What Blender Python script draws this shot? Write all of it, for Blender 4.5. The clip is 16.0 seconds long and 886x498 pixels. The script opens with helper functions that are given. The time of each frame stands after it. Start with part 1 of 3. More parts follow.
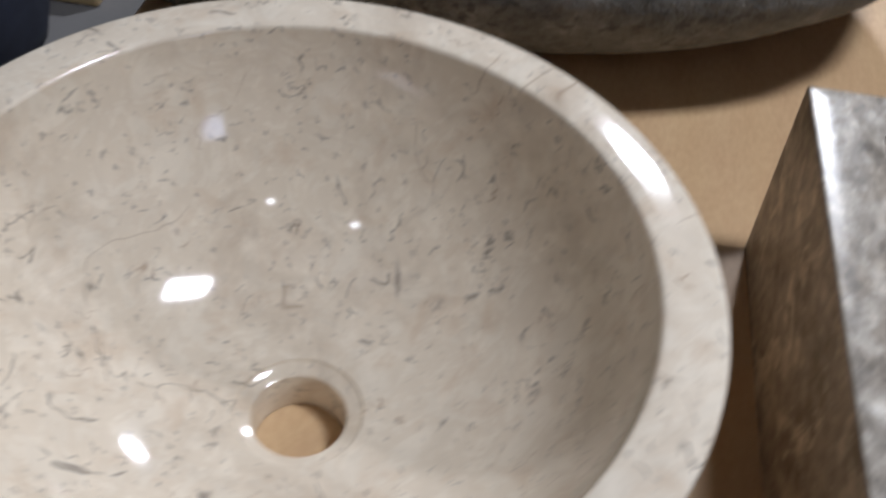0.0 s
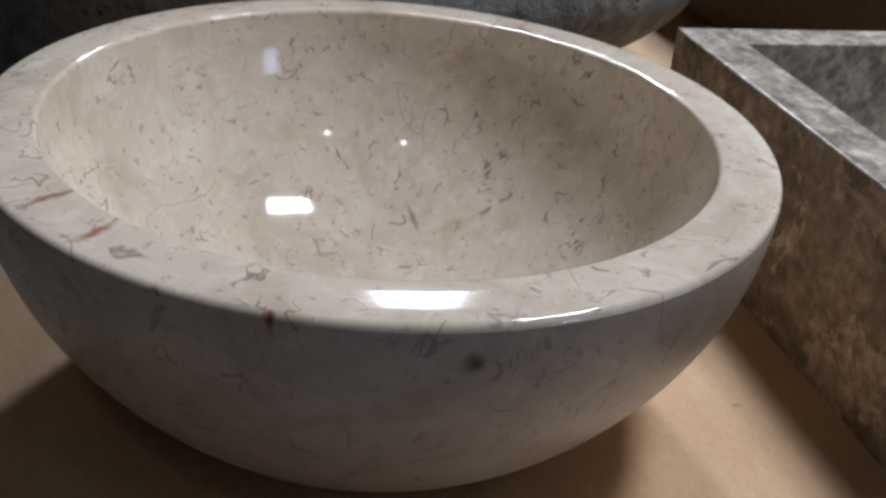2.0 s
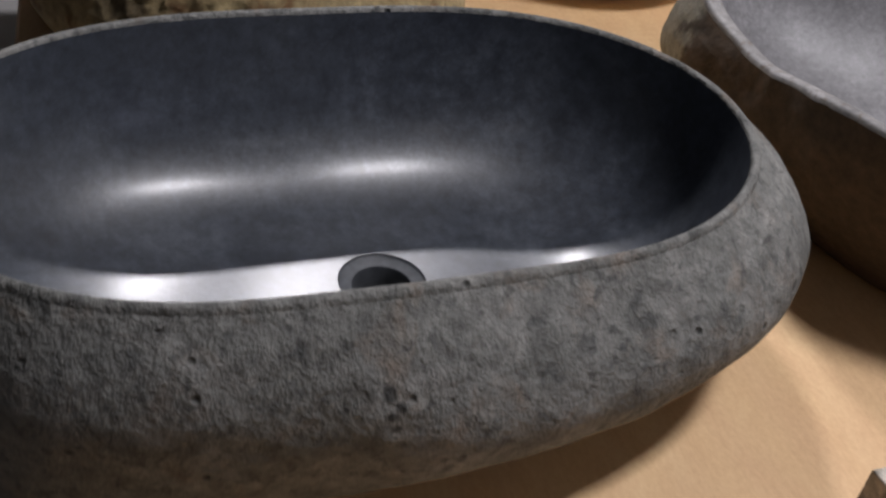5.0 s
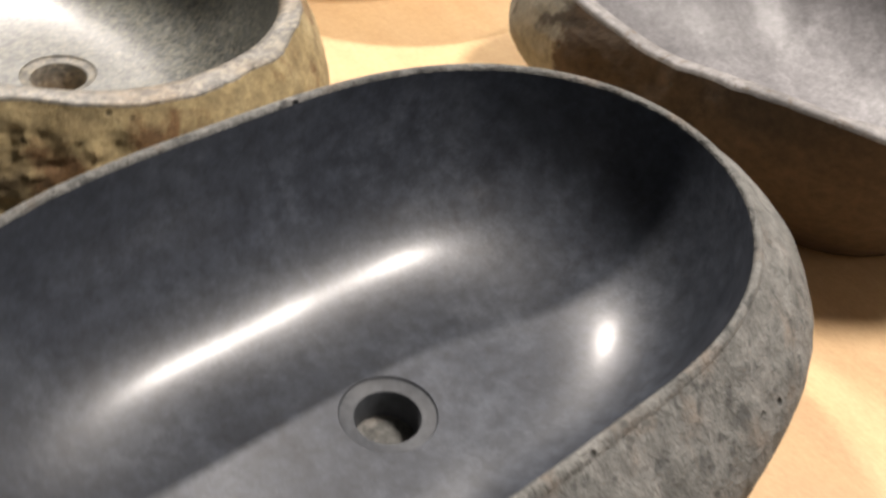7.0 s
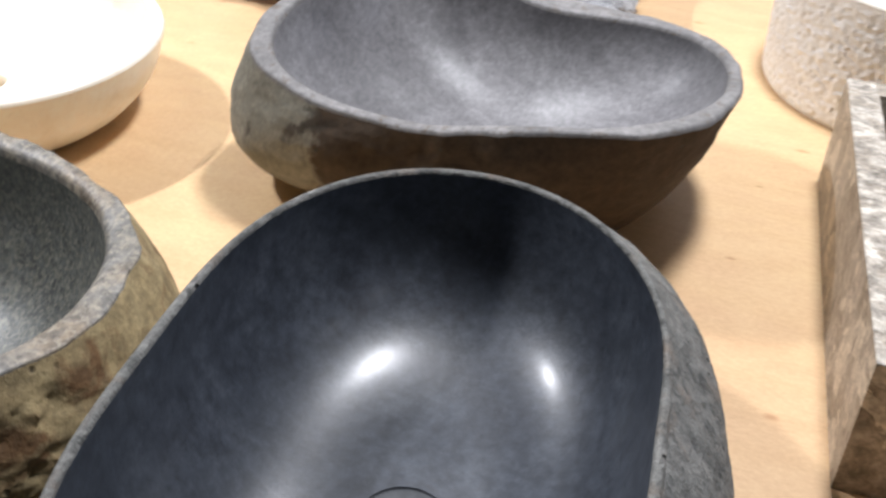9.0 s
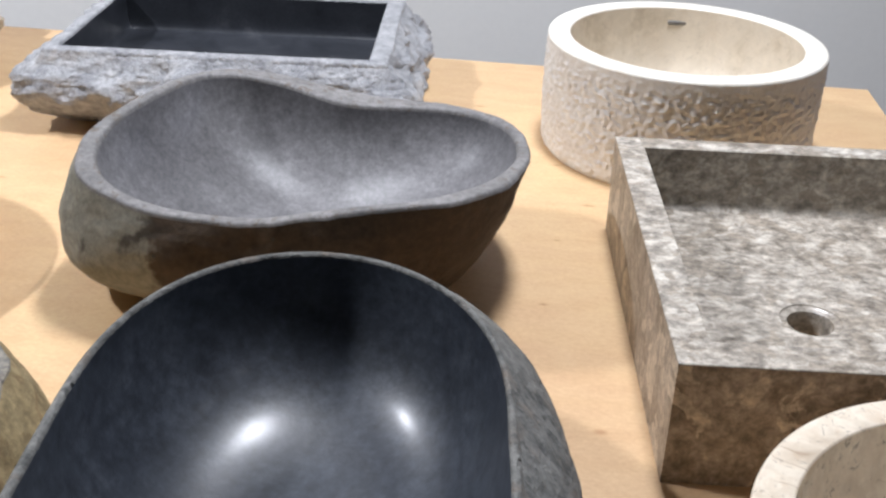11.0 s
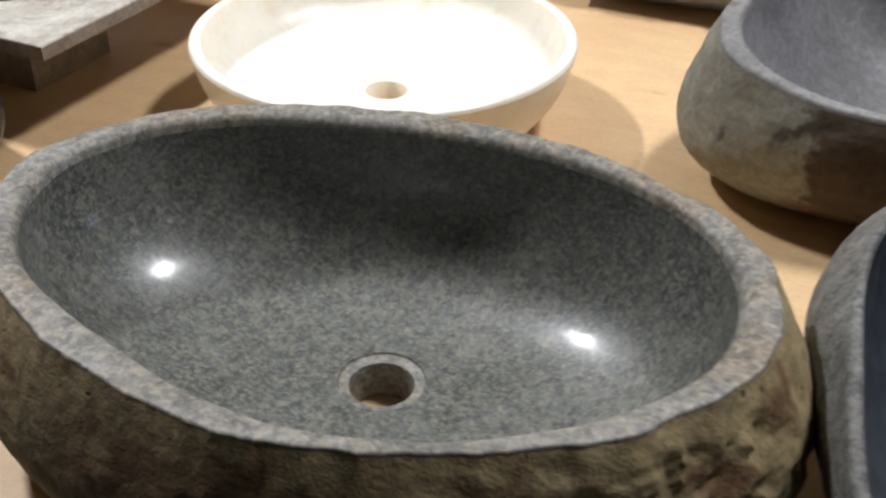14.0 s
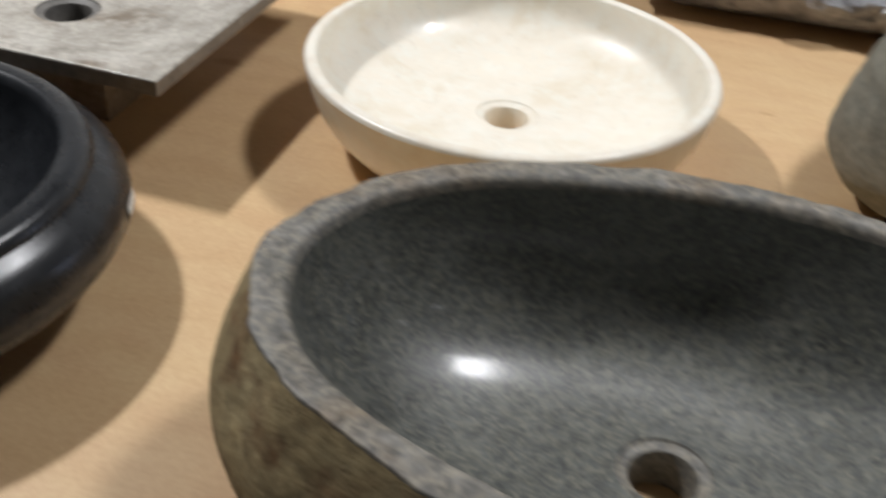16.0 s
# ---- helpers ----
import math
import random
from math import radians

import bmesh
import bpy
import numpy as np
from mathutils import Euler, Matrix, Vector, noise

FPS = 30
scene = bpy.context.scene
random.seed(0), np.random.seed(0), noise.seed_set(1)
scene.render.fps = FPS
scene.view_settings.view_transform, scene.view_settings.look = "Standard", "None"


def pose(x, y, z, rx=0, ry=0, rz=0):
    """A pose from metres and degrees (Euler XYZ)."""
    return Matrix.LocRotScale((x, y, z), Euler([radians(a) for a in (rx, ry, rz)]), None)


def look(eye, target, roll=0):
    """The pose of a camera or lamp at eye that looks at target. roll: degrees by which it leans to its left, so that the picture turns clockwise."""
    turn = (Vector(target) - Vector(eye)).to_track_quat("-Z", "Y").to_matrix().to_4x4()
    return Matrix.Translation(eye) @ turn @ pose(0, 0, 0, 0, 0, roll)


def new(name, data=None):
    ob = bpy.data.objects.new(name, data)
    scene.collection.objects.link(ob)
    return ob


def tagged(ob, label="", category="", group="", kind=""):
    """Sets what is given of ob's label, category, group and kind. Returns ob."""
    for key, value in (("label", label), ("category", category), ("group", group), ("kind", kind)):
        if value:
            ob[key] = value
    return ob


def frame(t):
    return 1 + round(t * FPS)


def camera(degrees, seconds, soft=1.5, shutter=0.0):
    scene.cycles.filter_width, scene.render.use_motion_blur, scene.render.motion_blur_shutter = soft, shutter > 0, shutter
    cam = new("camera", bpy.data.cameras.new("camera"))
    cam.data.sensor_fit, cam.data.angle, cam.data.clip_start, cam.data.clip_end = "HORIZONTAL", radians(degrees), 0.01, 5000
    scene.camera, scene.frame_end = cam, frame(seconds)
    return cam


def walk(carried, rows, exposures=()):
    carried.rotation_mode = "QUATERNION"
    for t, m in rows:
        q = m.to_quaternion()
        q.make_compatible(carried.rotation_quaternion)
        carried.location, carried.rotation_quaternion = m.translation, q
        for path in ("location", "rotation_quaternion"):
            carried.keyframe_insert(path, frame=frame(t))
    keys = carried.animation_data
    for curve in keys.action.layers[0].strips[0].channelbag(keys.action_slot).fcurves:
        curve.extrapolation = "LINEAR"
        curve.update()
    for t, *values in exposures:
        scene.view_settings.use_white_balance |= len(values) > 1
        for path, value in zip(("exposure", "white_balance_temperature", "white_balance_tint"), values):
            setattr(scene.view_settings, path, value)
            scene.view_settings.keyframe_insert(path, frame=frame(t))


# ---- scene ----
cam = camera(45.23, 16.0, soft=2.4, shutter=0.6)
PATH = (
    (0.0, 0.7423, 0.0064, 0.4571, 42.37, -4.36, 98.01),
    (0.5, 0.8097, -0.0916, 0.4269, 45.41, -4.49, 88.42),
    (1.0, 0.8588, -0.1224, 0.4112, 50.42, -4.13, 82.67),
    (1.5, 0.8925, -0.1432, 0.3563, 56.82, -4.52, 79.72),
    (2.0, 0.9133, -0.1625, 0.3222, 60.94, -4.98, 77.14),
    (2.5, 0.9237, -0.1664, 0.3197, 63.95, -4.77, 76.03),
    (3.0, 0.8983, -0.1721, 0.3671, 63.27, -5.11, 75.35),
    (3.5, 0.8067, -0.2022, 0.4132, 60.88, -6.78, 73.49),
    (4.0, 0.6906, -0.2072, 0.4491, 57.39, -6.77, 72.70),
    (4.5, 0.5938, -0.2078, 0.4799, 53.92, -7.37, 72.41),
    (7.0, 0.3035, -0.3080, 0.5320, 49.72, -6.95, 48.16),
    (7.5, 0.2330, -0.3060, 0.5440, 50.14, -5.85, 41.00),
    (8.0, 0.1925, -0.3320, 0.5446, 52.24, -4.45, 30.96),
    (8.2, 0.1715, -0.3600, 0.5496, 52.44, -4.30, 26.85),
    (10.5, 0.0956, -0.5430, 0.5975, 61.44, -1.95, 4.57),
    (11.0, 0.1046, -0.5520, 0.5946, 61.90, -2.17, 2.20),
    (11.5, 0.0670, -0.5728, 0.5754, 61.59, -2.47, 3.57),
    (12.0, 0.0211, -0.5928, 0.5578, 61.37, -1.58, 8.32),
    (12.5, -0.0303, -0.6105, 0.5472, 60.91, -1.66, 12.99),
    (13.0, -0.0675, -0.6130, 0.5366, 60.33, -0.96, 18.24),
    (13.5, -0.1378, -0.5736, 0.5227, 59.18, -0.71, 20.41),
    (14.0, -0.2229, -0.5076, 0.5177, 56.45, -0.88, 19.81),
    (14.5, -0.2690, -0.4930, 0.5255, 53.90, -0.78, 17.49),
    (15.0, -0.3270, -0.5065, 0.5425, 52.13, -1.23, 13.54),
    (15.5, -0.4113, -0.5215, 0.5475, 53.00, -2.43, 10.77),
    (16.0, -0.5136, -0.4854, 0.5282, 54.82, -3.93, 12.77),
)
EXPOSURES = ((0.0, -0.46, 5650, 12), (2.0, -0.44, 5650, 12), (3.0, -0.22, 5700, 12), (4.5, -0.28, 5900, 16), (7.0, 0.68, 6950, 14), (8.2, 0.56, 6300, 12), (10.5, 0.3, 5750, 12), (13.0, 0.05, 6050, 10), (15.2, 0.02, 6000, 10), (16.0, -0.52, 6100, 10))
walk(cam, [(t, pose(*p)) for t, *p in PATH], EXPOSURES)

# ---- light ----
world = bpy.data.worlds.new("world")
scene.world = world
world.use_nodes = True
world.node_tree.nodes["Background"].inputs[0].default_value = (0.9, 0.95, 1.0, 1)
world.node_tree.nodes["Background"].inputs[1].default_value = 0.02
CEIL = 2.05
FLOOR = -0.78


def lamp(name, place, target, watts, sx, sy, colour, turn=0.0):
    data = bpy.data.lights.new(name, "AREA")
    data.shape, data.size, data.size_y, data.energy, data.color = "RECTANGLE", sx, sy, watts, colour
    ob = new(name, data)
    ob.matrix_world = look(place, target) @ pose(0, 0, 0, 0, 0, turn)
    return ob


WARM = (1.0, 0.965, 0.93)
lamp("panel_lamp", (0.30, 0.85, CEIL - 0.03), (0.30, 0.85, 0), 45, 0.26, 0.46, WARM, 18.0)
lamp("strip_lamp", (-2.05, 0.62, CEIL - 0.03), (-2.05, 0.62, 0), 72, 0.10, 0.26, WARM)
lamp("spot_lamp", (1.72, -0.60, CEIL - 0.03), (0.2, 0.0, 0), 1.0, 0.036, 0.036, WARM)
lamp("spot_lamp", (2.00, 0.56, CEIL - 0.03), (0.2, 0.2, 0), 1.1, 0.036, 0.036, WARM)
lamp("window_lamp", (3.60, 2.35, 1.0), (0.0, 0.0, 0.0), 7.5, 0.45, 0.75, (0.74, 0.80, 1.0))


# ---- materials ----
def material(name, rough=0.5):
    m = bpy.data.materials.new(name)
    m.use_nodes = True
    n = m.node_tree.nodes
    b = n["Principled BSDF"]
    b.inputs["Roughness"].default_value = rough
    return m, n, m.node_tree.links, b


def coords(n, l, scale=(1, 1, 1), space="Object", shift=(0, 0, 0)):
    tc = n.new("ShaderNodeTexCoord")
    mp = n.new("ShaderNodeMapping")
    mp.inputs["Scale"].default_value = scale
    mp.inputs["Location"].default_value = shift
    l.new(tc.outputs[space], mp.inputs["Vector"])
    return mp.outputs["Vector"]


def noise_tex(n, l, vec, scale, detail=6.0, rough=0.6, distort=0.0):
    t = n.new("ShaderNodeTexNoise")
    t.inputs["Scale"].default_value = scale
    t.inputs["Detail"].default_value = detail
    t.inputs["Roughness"].default_value = rough
    t.inputs["Distortion"].default_value = distort
    l.new(vec, t.inputs["Vector"])
    return t.outputs["Fac"]


def voronoi(n, l, vec, scale, feature="F1", rand=1.0):
    t = n.new("ShaderNodeTexVoronoi")
    t.feature = feature
    t.inputs["Scale"].default_value = scale
    t.inputs["Randomness"].default_value = rand
    l.new(vec, t.inputs["Vector"])
    return t.outputs["Distance"]


def ramp(n, l, fac, stops):
    r = n.new("ShaderNodeValToRGB")
    e = r.color_ramp.elements
    while len(e) < len(stops):
        e.new(0.5)
    for k, (p, c) in enumerate(stops):
        e[k].position = p
        e[k].color = (*c, 1) if isinstance(c, tuple) else (c, c, c, 1)
    l.new(fac, r.inputs["Fac"])
    return r.outputs["Color"]


def mix(n, l, fac, a, b, mode="MIX"):
    x = n.new("ShaderNodeMix")
    x.data_type, x.blend_type = "RGBA", mode
    for v, i in ((fac, 0), (a, 6), (b, 7)):
        if isinstance(v, (int, float)):
            x.inputs[i].default_value = v
        elif isinstance(v, tuple):
            x.inputs[i].default_value = (*v, 1)
        else:
            l.new(v, x.inputs[i])
    return x.outputs[2]


def calc(n, l, op, a, b=0.0):
    x = n.new("ShaderNodeMath")
    x.operation = op
    for v, i in ((a, 0), (b, 1)):
        if isinstance(v, (int, float)):
            x.inputs[i].default_value = v
        else:
            l.new(v, x.inputs[i])
    return x.outputs[0]


def bump(n, l, b, height, strength, dist):
    x = n.new("ShaderNodeBump")
    x.inputs["Strength"].default_value = strength
    x.inputs["Distance"].default_value = dist
    l.new(height, x.inputs["Height"])
    l.new(x.outputs["Normal"], b.inputs["Normal"])


def warped(n, l, vec, scale, amount):
    """The vector, bent by a coloured noise."""
    t = n.new("ShaderNodeTexNoise")
    t.inputs["Scale"].default_value = scale
    t.inputs["Detail"].default_value = 4
    l.new(vec, t.inputs["Vector"])
    s = n.new("ShaderNodeVectorMath")
    s.operation = "SUBTRACT"
    l.new(t.outputs["Color"], s.inputs[0])
    s.inputs[1].default_value = (0.5, 0.5, 0.5)
    k = n.new("ShaderNodeVectorMath")
    k.operation = "SCALE"
    l.new(s.outputs[0], k.inputs[0])
    k.inputs["Scale"].default_value = amount
    a = n.new("ShaderNodeVectorMath")
    l.new(vec, a.inputs[0])
    l.new(k.outputs[0], a.inputs[1])
    return a.outputs[0]


def blot(n, l, base, place, size, colour, strength=0.8, turn=0.0, wobble=0.012, core=0.25):
    """A stain of its own shape at a place of the thing."""
    mp = n.new("ShaderNodeMapping")
    mp.vector_type = "TEXTURE"
    mp.inputs["Location"].default_value = place
    mp.inputs["Rotation"].default_value = (0, 0, turn)
    mp.inputs["Scale"].default_value = size
    l.new(warped(n, l, coords(n, l), 70, wobble), mp.inputs["Vector"])
    ln = n.new("ShaderNodeVectorMath")
    ln.operation = "LENGTH"
    l.new(mp.outputs[0], ln.inputs[0])
    f = ramp(n, l, ln.outputs["Value"], [(core, 1.0), (0.9, 0.0)])
    return mix(n, l, calc(n, l, "MULTIPLY", f, strength), base, colour)


def cream_marble(name, rough=0.09, light=(0.72, 0.64, 0.53), dark=(0.52, 0.44, 0.35), veins=1.0, shift=0.0, blots=(), coat=0.3):
    m, n, l, b = material(name, rough)
    v = coords(n, l, shift=(shift, shift * 0.7, 0))
    base = ramp(n, l, noise_tex(n, l, v, 14, 8, 0.65, 0.6), [(0.34, dark), (0.50, light), (0.72, tuple(c * 1.06 for c in light))])
    clouds = ramp(n, l, noise_tex(n, l, v, 52, 6, 0.65, 0.5), [(0.45, 0.0), (0.66, 1.0)])
    base = mix(n, l, calc(n, l, "MULTIPLY", clouds, 0.6), base, tuple(min(0.92, c * 1.16) for c in light))
    patch = ramp(n, l, noise_tex(n, l, coords(n, l, shift=(8 + shift, 3, 6)), 30, 7, 0.72, 1.0), [(0.42, 0.0), (0.47, 1.0), (0.53, 1.0), (0.58, 0.0)])
    base = mix(n, l, calc(n, l, "MULTIPLY", patch, 0.35 * veins), base, tuple(c * f for c, f in zip(light, (0.86, 0.80, 0.74))))
    rust = ramp(n, l, noise_tex(n, l, coords(n, l, shift=(4 + shift, 1, 2)), 36, 5, 0.65, 0.5), [(0.55, 0.0), (0.67, 1.0)])
    base = mix(n, l, calc(n, l, "MULTIPLY", rust, 0.32 * veins), base, (0.56, 0.40, 0.26))
    # short broken veins: thin level lines of a noise, cut into dashes by another
    for scale, width, gate, dark_vein, s in ((9, 0.006, 0.555, (0.36, 0.27, 0.19), 9), (24, 0.016, 0.565, (0.15, 0.125, 0.11), 0), (42, 0.022, 0.595, (0.20, 0.17, 0.15), 3), (17, 0.007, 0.60, (0.32, 0.20, 0.12), 7), (70, 0.035, 0.585, (0.36, 0.31, 0.26), 5)):
        lines = noise_tex(n, l, coords(n, l, shift=(s + shift, s * 2.0, s)), scale, 3, 0.55, 0.8)
        off = calc(n, l, "ABSOLUTE", calc(n, l, "SUBTRACT", lines, 0.5))
        line = ramp(n, l, off, [(0.0, 1.0), (width, 0.0)])
        keep = ramp(n, l, noise_tex(n, l, coords(n, l, shift=(s * 3 + 1, s, 5)), scale * 2.1, 2, 0.5), [(gate, 0.0), (gate + 0.05, 1.0)])
        base = mix(n, l, calc(n, l, "MULTIPLY", calc(n, l, "MULTIPLY", line, keep), 0.70 * veins), base, dark_vein)
    for place, size, colour, turn in blots:
        base = blot(n, l, base, place, size, colour, 0.85, turn)
    l.new(base, b.inputs["Base Color"])
    b.inputs["Coat Weight"].default_value = coat
    b.inputs["Coat Roughness"].default_value = 0.04
    bump(n, l, b, noise_tex(n, l, v, 60, 4), 0.03, 0.001)
    return m


def stone(name, stops, scale, rough=0.6, rough_span=0.15, fine=220, bump_size=0.0015, bump_strength=0.5, stain=None, stain_scale=7, stain_at=(0.5, 0.62),
          coat=0.0, coat_rough=0.1, speck=None, speck_scale=320, speck_at=(0.58, 0.66), stretch=(1, 1, 1), pits=0.0, mid=0.0, blots=(), fleck=0.0):
    m, n, l, b = material(name, rough)
    v = coords(n, l, stretch)
    big = noise_tex(n, l, v, scale, 9, 0.68, 0.4)
    base = ramp(n, l, big, stops)
    if stain:
        f = ramp(n, l, noise_tex(n, l, coords(n, l, shift=(3, 7, 1)), stain_scale, 5, 0.62, 0.5), [(stain_at[0], 0.0), (stain_at[1], 1.0)])
        base = mix(n, l, f, base, stain)
    for place, size, colour, strength, wobble, core in blots:
        base = blot(n, l, base, place, size, colour, strength, 0.0, wobble, core)
    grain = noise_tex(n, l, v, fine, 3, 0.7)
    base = mix(n, l, 0.35, base, ramp(n, l, grain, [(0.32, 0.25), (0.68, 0.85)]), "OVERLAY")
    if mid:
        mm = noise_tex(n, l, v, 75, 5, 0.75, 0.2)
        base = mix(n, l, mid, base, ramp(n, l, mm, [(0.36, 0.12), (0.64, 0.90)]), "OVERLAY")
    if fleck:
        # crystals of several minerals, each cell with a shade of its own
        cell = n.new("ShaderNodeTexVoronoi")
        cell.inputs["Scale"].default_value = 300
        l.new(warped(n, l, coords(n, l, (1.0, 0.6, 0.8)), 120, 0.006), cell.inputs["Vector"])
        tone = n.new("ShaderNodeSeparateColor")
        l.new(cell.outputs["Color"], tone.inputs["Color"])
        base = mix(n, l, fleck, base, ramp(n, l, tone.outputs[0], [(0.0, 0.18), (0.5, 0.46), (0.8, (0.60, 0.58, 0.50)), (1.0, (0.92, 0.86, 0.70))]), "OVERLAY")
    if speck:
        f = ramp(n, l, noise_tex(n, l, v, speck_scale, 2, 0.6, 0.3), [(speck_at[0], 0.0), (speck_at[1], 1.0)])
        base = mix(n, l, calc(n, l, "MULTIPLY", f, 0.8), base, speck)
    height = calc(n, l, "ADD", calc(n, l, "MULTIPLY", noise_tex(n, l, v, fine * 0.3, 6, 0.75), 1.0), calc(n, l, "MULTIPLY", grain, 0.4))
    if pits:
        hole = ramp(n, l, voronoi(n, l, v, 55), [(0.05, 0.0), (0.16, 1.0)])
        gate = ramp(n, l, noise_tex(n, l, v, 30, 2), [(0.56, 1.0), (0.60, 0.0)])
        keep = calc(n, l, "MAXIMUM", hole, gate)
        base = mix(n, l, keep, tuple(c * 0.35 for c in stops[0][1]), base)
        height = calc(n, l, "ADD", height, calc(n, l, "MULTIPLY", keep, pits))
    l.new(base, b.inputs["Base Color"])
    b.inputs["Coat Weight"].default_value = coat
    b.inputs["Coat Roughness"].default_value = coat_rough
    r = n.new("ShaderNodeMapRange")
    r.inputs["To Min"].default_value = max(0.02, rough - rough_span)
    r.inputs["To Max"].default_value = rough + rough_span
    l.new(noise_tex(n, l, v, scale * 1.7, 5), r.inputs["Value"])
    l.new(r.outputs[0], b.inputs["Roughness"])
    bump(n, l, b, height, bump_strength, bump_size)
    return m


CREAM_BLOTS = (
    ((0.108, -0.121, 0.141), (0.0035, 0.014, 0.010), (0.36, 0.16, 0.07), 0.75), ((0.082, -0.138, 0.141), (0.0028, 0.016, 0.010), (0.28, 0.15, 0.09), 0.65),
    ((0.164, -0.066, 0.138), (0.0035, 0.0030, 0.008), (0.22, 0.03, 0.015), 0.0), ((0.174, -0.002, 0.125), (0.010, 0.006, 0.008), (0.10, 0.035, 0.02), 0.0),
    ((-0.105, 0.035, 0.085), (0.004, 0.030, 0.030), (0.40, 0.33, 0.26), 0.5), ((-0.075, 0.038, 0.045), (0.022, 0.0025, 0.012), (0.24, 0.20, 0.17), 0.3))
CREAM = cream_marble("cream_marble_polished", 0.09, (0.75, 0.67, 0.545), (0.56, 0.475, 0.37), 1.0, 0.0, CREAM_BLOTS)
CREAM_SKIN = cream_marble("cream_marble_honed_outside", 0.36, (0.69, 0.61, 0.51), (0.51, 0.43, 0.35), 0.75, 0.0, CREAM_BLOTS, 0.06)
CREAM_PALE = cream_marble("pale_cream_marble", 0.36, (0.90, 0.84, 0.72), (0.83, 0.75, 0.60), 0.15, 11.0)
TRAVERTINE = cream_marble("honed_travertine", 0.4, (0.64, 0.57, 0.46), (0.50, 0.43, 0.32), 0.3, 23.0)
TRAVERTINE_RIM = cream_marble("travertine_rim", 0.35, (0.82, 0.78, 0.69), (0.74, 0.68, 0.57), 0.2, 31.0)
BLACK_IN = stone("black_honed_stone", [(0.30, (0.022, 0.026, 0.034)), (0.50, (0.035, 0.041, 0.052)), (0.72, (0.058, 0.066, 0.080))], 17, 0.44, 0.08, 110, 0.0010, 0.4, coat=0.32, coat_rough=0.23, mid=0.3,
                 blots=(((-0.05, -0.02, 0.05), (0.020, 0.011, 0.03), (0.012, 0.013, 0.016), 0.7, 0.05, 0.2), ((0.03, 0.06, 0.05), (0.026, 0.006, 0.03), (0.014, 0.015, 0.018), 0.6, 0.04, 0.2)))
BLACK_SEAT = stone("black_turned_drain_seat", [(0.30, (0.030, 0.034, 0.040)), (0.60, (0.060, 0.065, 0.072)), (0.75, (0.085, 0.090, 0.098))], 20, 0.62, 0.08, 150, 0.0006, 0.3)
PIT = (0.016, 0.016, 0.015)
BLACK_OUT = stone("grey_river_stone_skin", [(0.30, (0.086, 0.087, 0.080)), (0.50, (0.137, 0.137, 0.127)), (0.70, (0.185, 0.181, 0.168))], 30, 0.72, 0.1, 85, 0.007, 0.9, pits=0.6, mid=0.35, stain=(0.140, 0.118, 0.096), stain_scale=34, stain_at=(0.55, 0.72),
                  speck=(0.055, 0.057, 0.054), speck_scale=95, speck_at=(0.56, 0.68),
                  blots=(((0.132, -0.0225, 0.122), (0.10, 0.0050, 0.0055), PIT, 0.9, 0.006, 0.5), ((0.132, -0.0175, 0.116), (0.10, 0.0045, 0.0045), PIT, 0.9, 0.006, 0.5), ((0.131, -0.0225, 0.111), (0.10, 0.0045, 0.0035), PIT, 0.9, 0.006, 0.5),
                         ((0.131, -0.0195, 0.104), (0.10, 0.0035, 0.0035), PIT, 0.9, 0.004, 0.5), ((0.118, -0.064, 0.143), (0.10, 0.0035, 0.008), PIT, 0.65, 0.006, 0.4), ((0.100, 0.262, 0.110), (0.012, 0.008, 0.004), PIT, 0.9, 0.004, 0.5),
                         ((0.090, 0.237, 0.140), (0.012, 0.012, 0.002), PIT, 0.6, 0.004, 0.4)))
SPECK_IN = stone("speckled_grey_granite", [(0.30, (0.066, 0.071, 0.067)), (0.55, (0.106, 0.112, 0.106)), (0.75, (0.150, 0.155, 0.146))], 10, 0.42, 0.05, 190, 0.0008, 0.3, coat=0.4, coat_rough=0.15, mid=0.4,
                speck=(0.25, 0.238, 0.185), speck_scale=250, speck_at=(0.46, 0.76), stretch=(1.0, 1.25, 1.1), fleck=0.5)
SPECK_RIM = stone("sawn_granite_rim", [(0.30, (0.105, 0.102, 0.090)), (0.50, (0.165, 0.158, 0.142)), (0.70, (0.225, 0.215, 0.195))], 18, 0.55, 0.1, 150, 0.0012, 0.6, speck=(0.34, 0.305, 0.235), speck_scale=200, speck_at=(0.48, 0.72), mid=0.4, fleck=0.35,
                  stain=(0.165, 0.130, 0.092), stain_scale=14, stain_at=(0.48, 0.70))
RUST = (0.085, 0.045, 0.018)
SPECK_OUT = stone("brown_boulder_skin", [(0.30, (0.205, 0.150, 0.072)), (0.50, (0.300, 0.232, 0.118)), (0.70, (0.385, 0.312, 0.172))], 20, 0.85, 0.1, 140, 0.003, 0.6, stain=(0.14, 0.078, 0.033), stain_scale=26, stain_at=(0.52, 0.66), pits=0.6, mid=0.3,
                  blots=(((-0.04, -0.20, 0.115), (0.24, 0.10, 0.070), RUST, 0.7, 0.06, 0.3), ((0.19, -0.13, 0.115), (0.075, 0.05, 0.022), (0.05, 0.034, 0.02), 0.75, 0.04, 0.3), ((0.25, -0.07, 0.075), (0.02, 0.05, 0.012), (0.05, 0.036, 0.022), 0.7, 0.03, 0.3)))
WAVE_IN = stone("grey_honed_basalt", [(0.30, (0.115, 0.112, 0.116)), (0.55, (0.175, 0.171, 0.175)), (0.75, (0.23, 0.227, 0.230))], 8, 0.47, 0.06, 170, 0.0010, 0.35, mid=0.2)
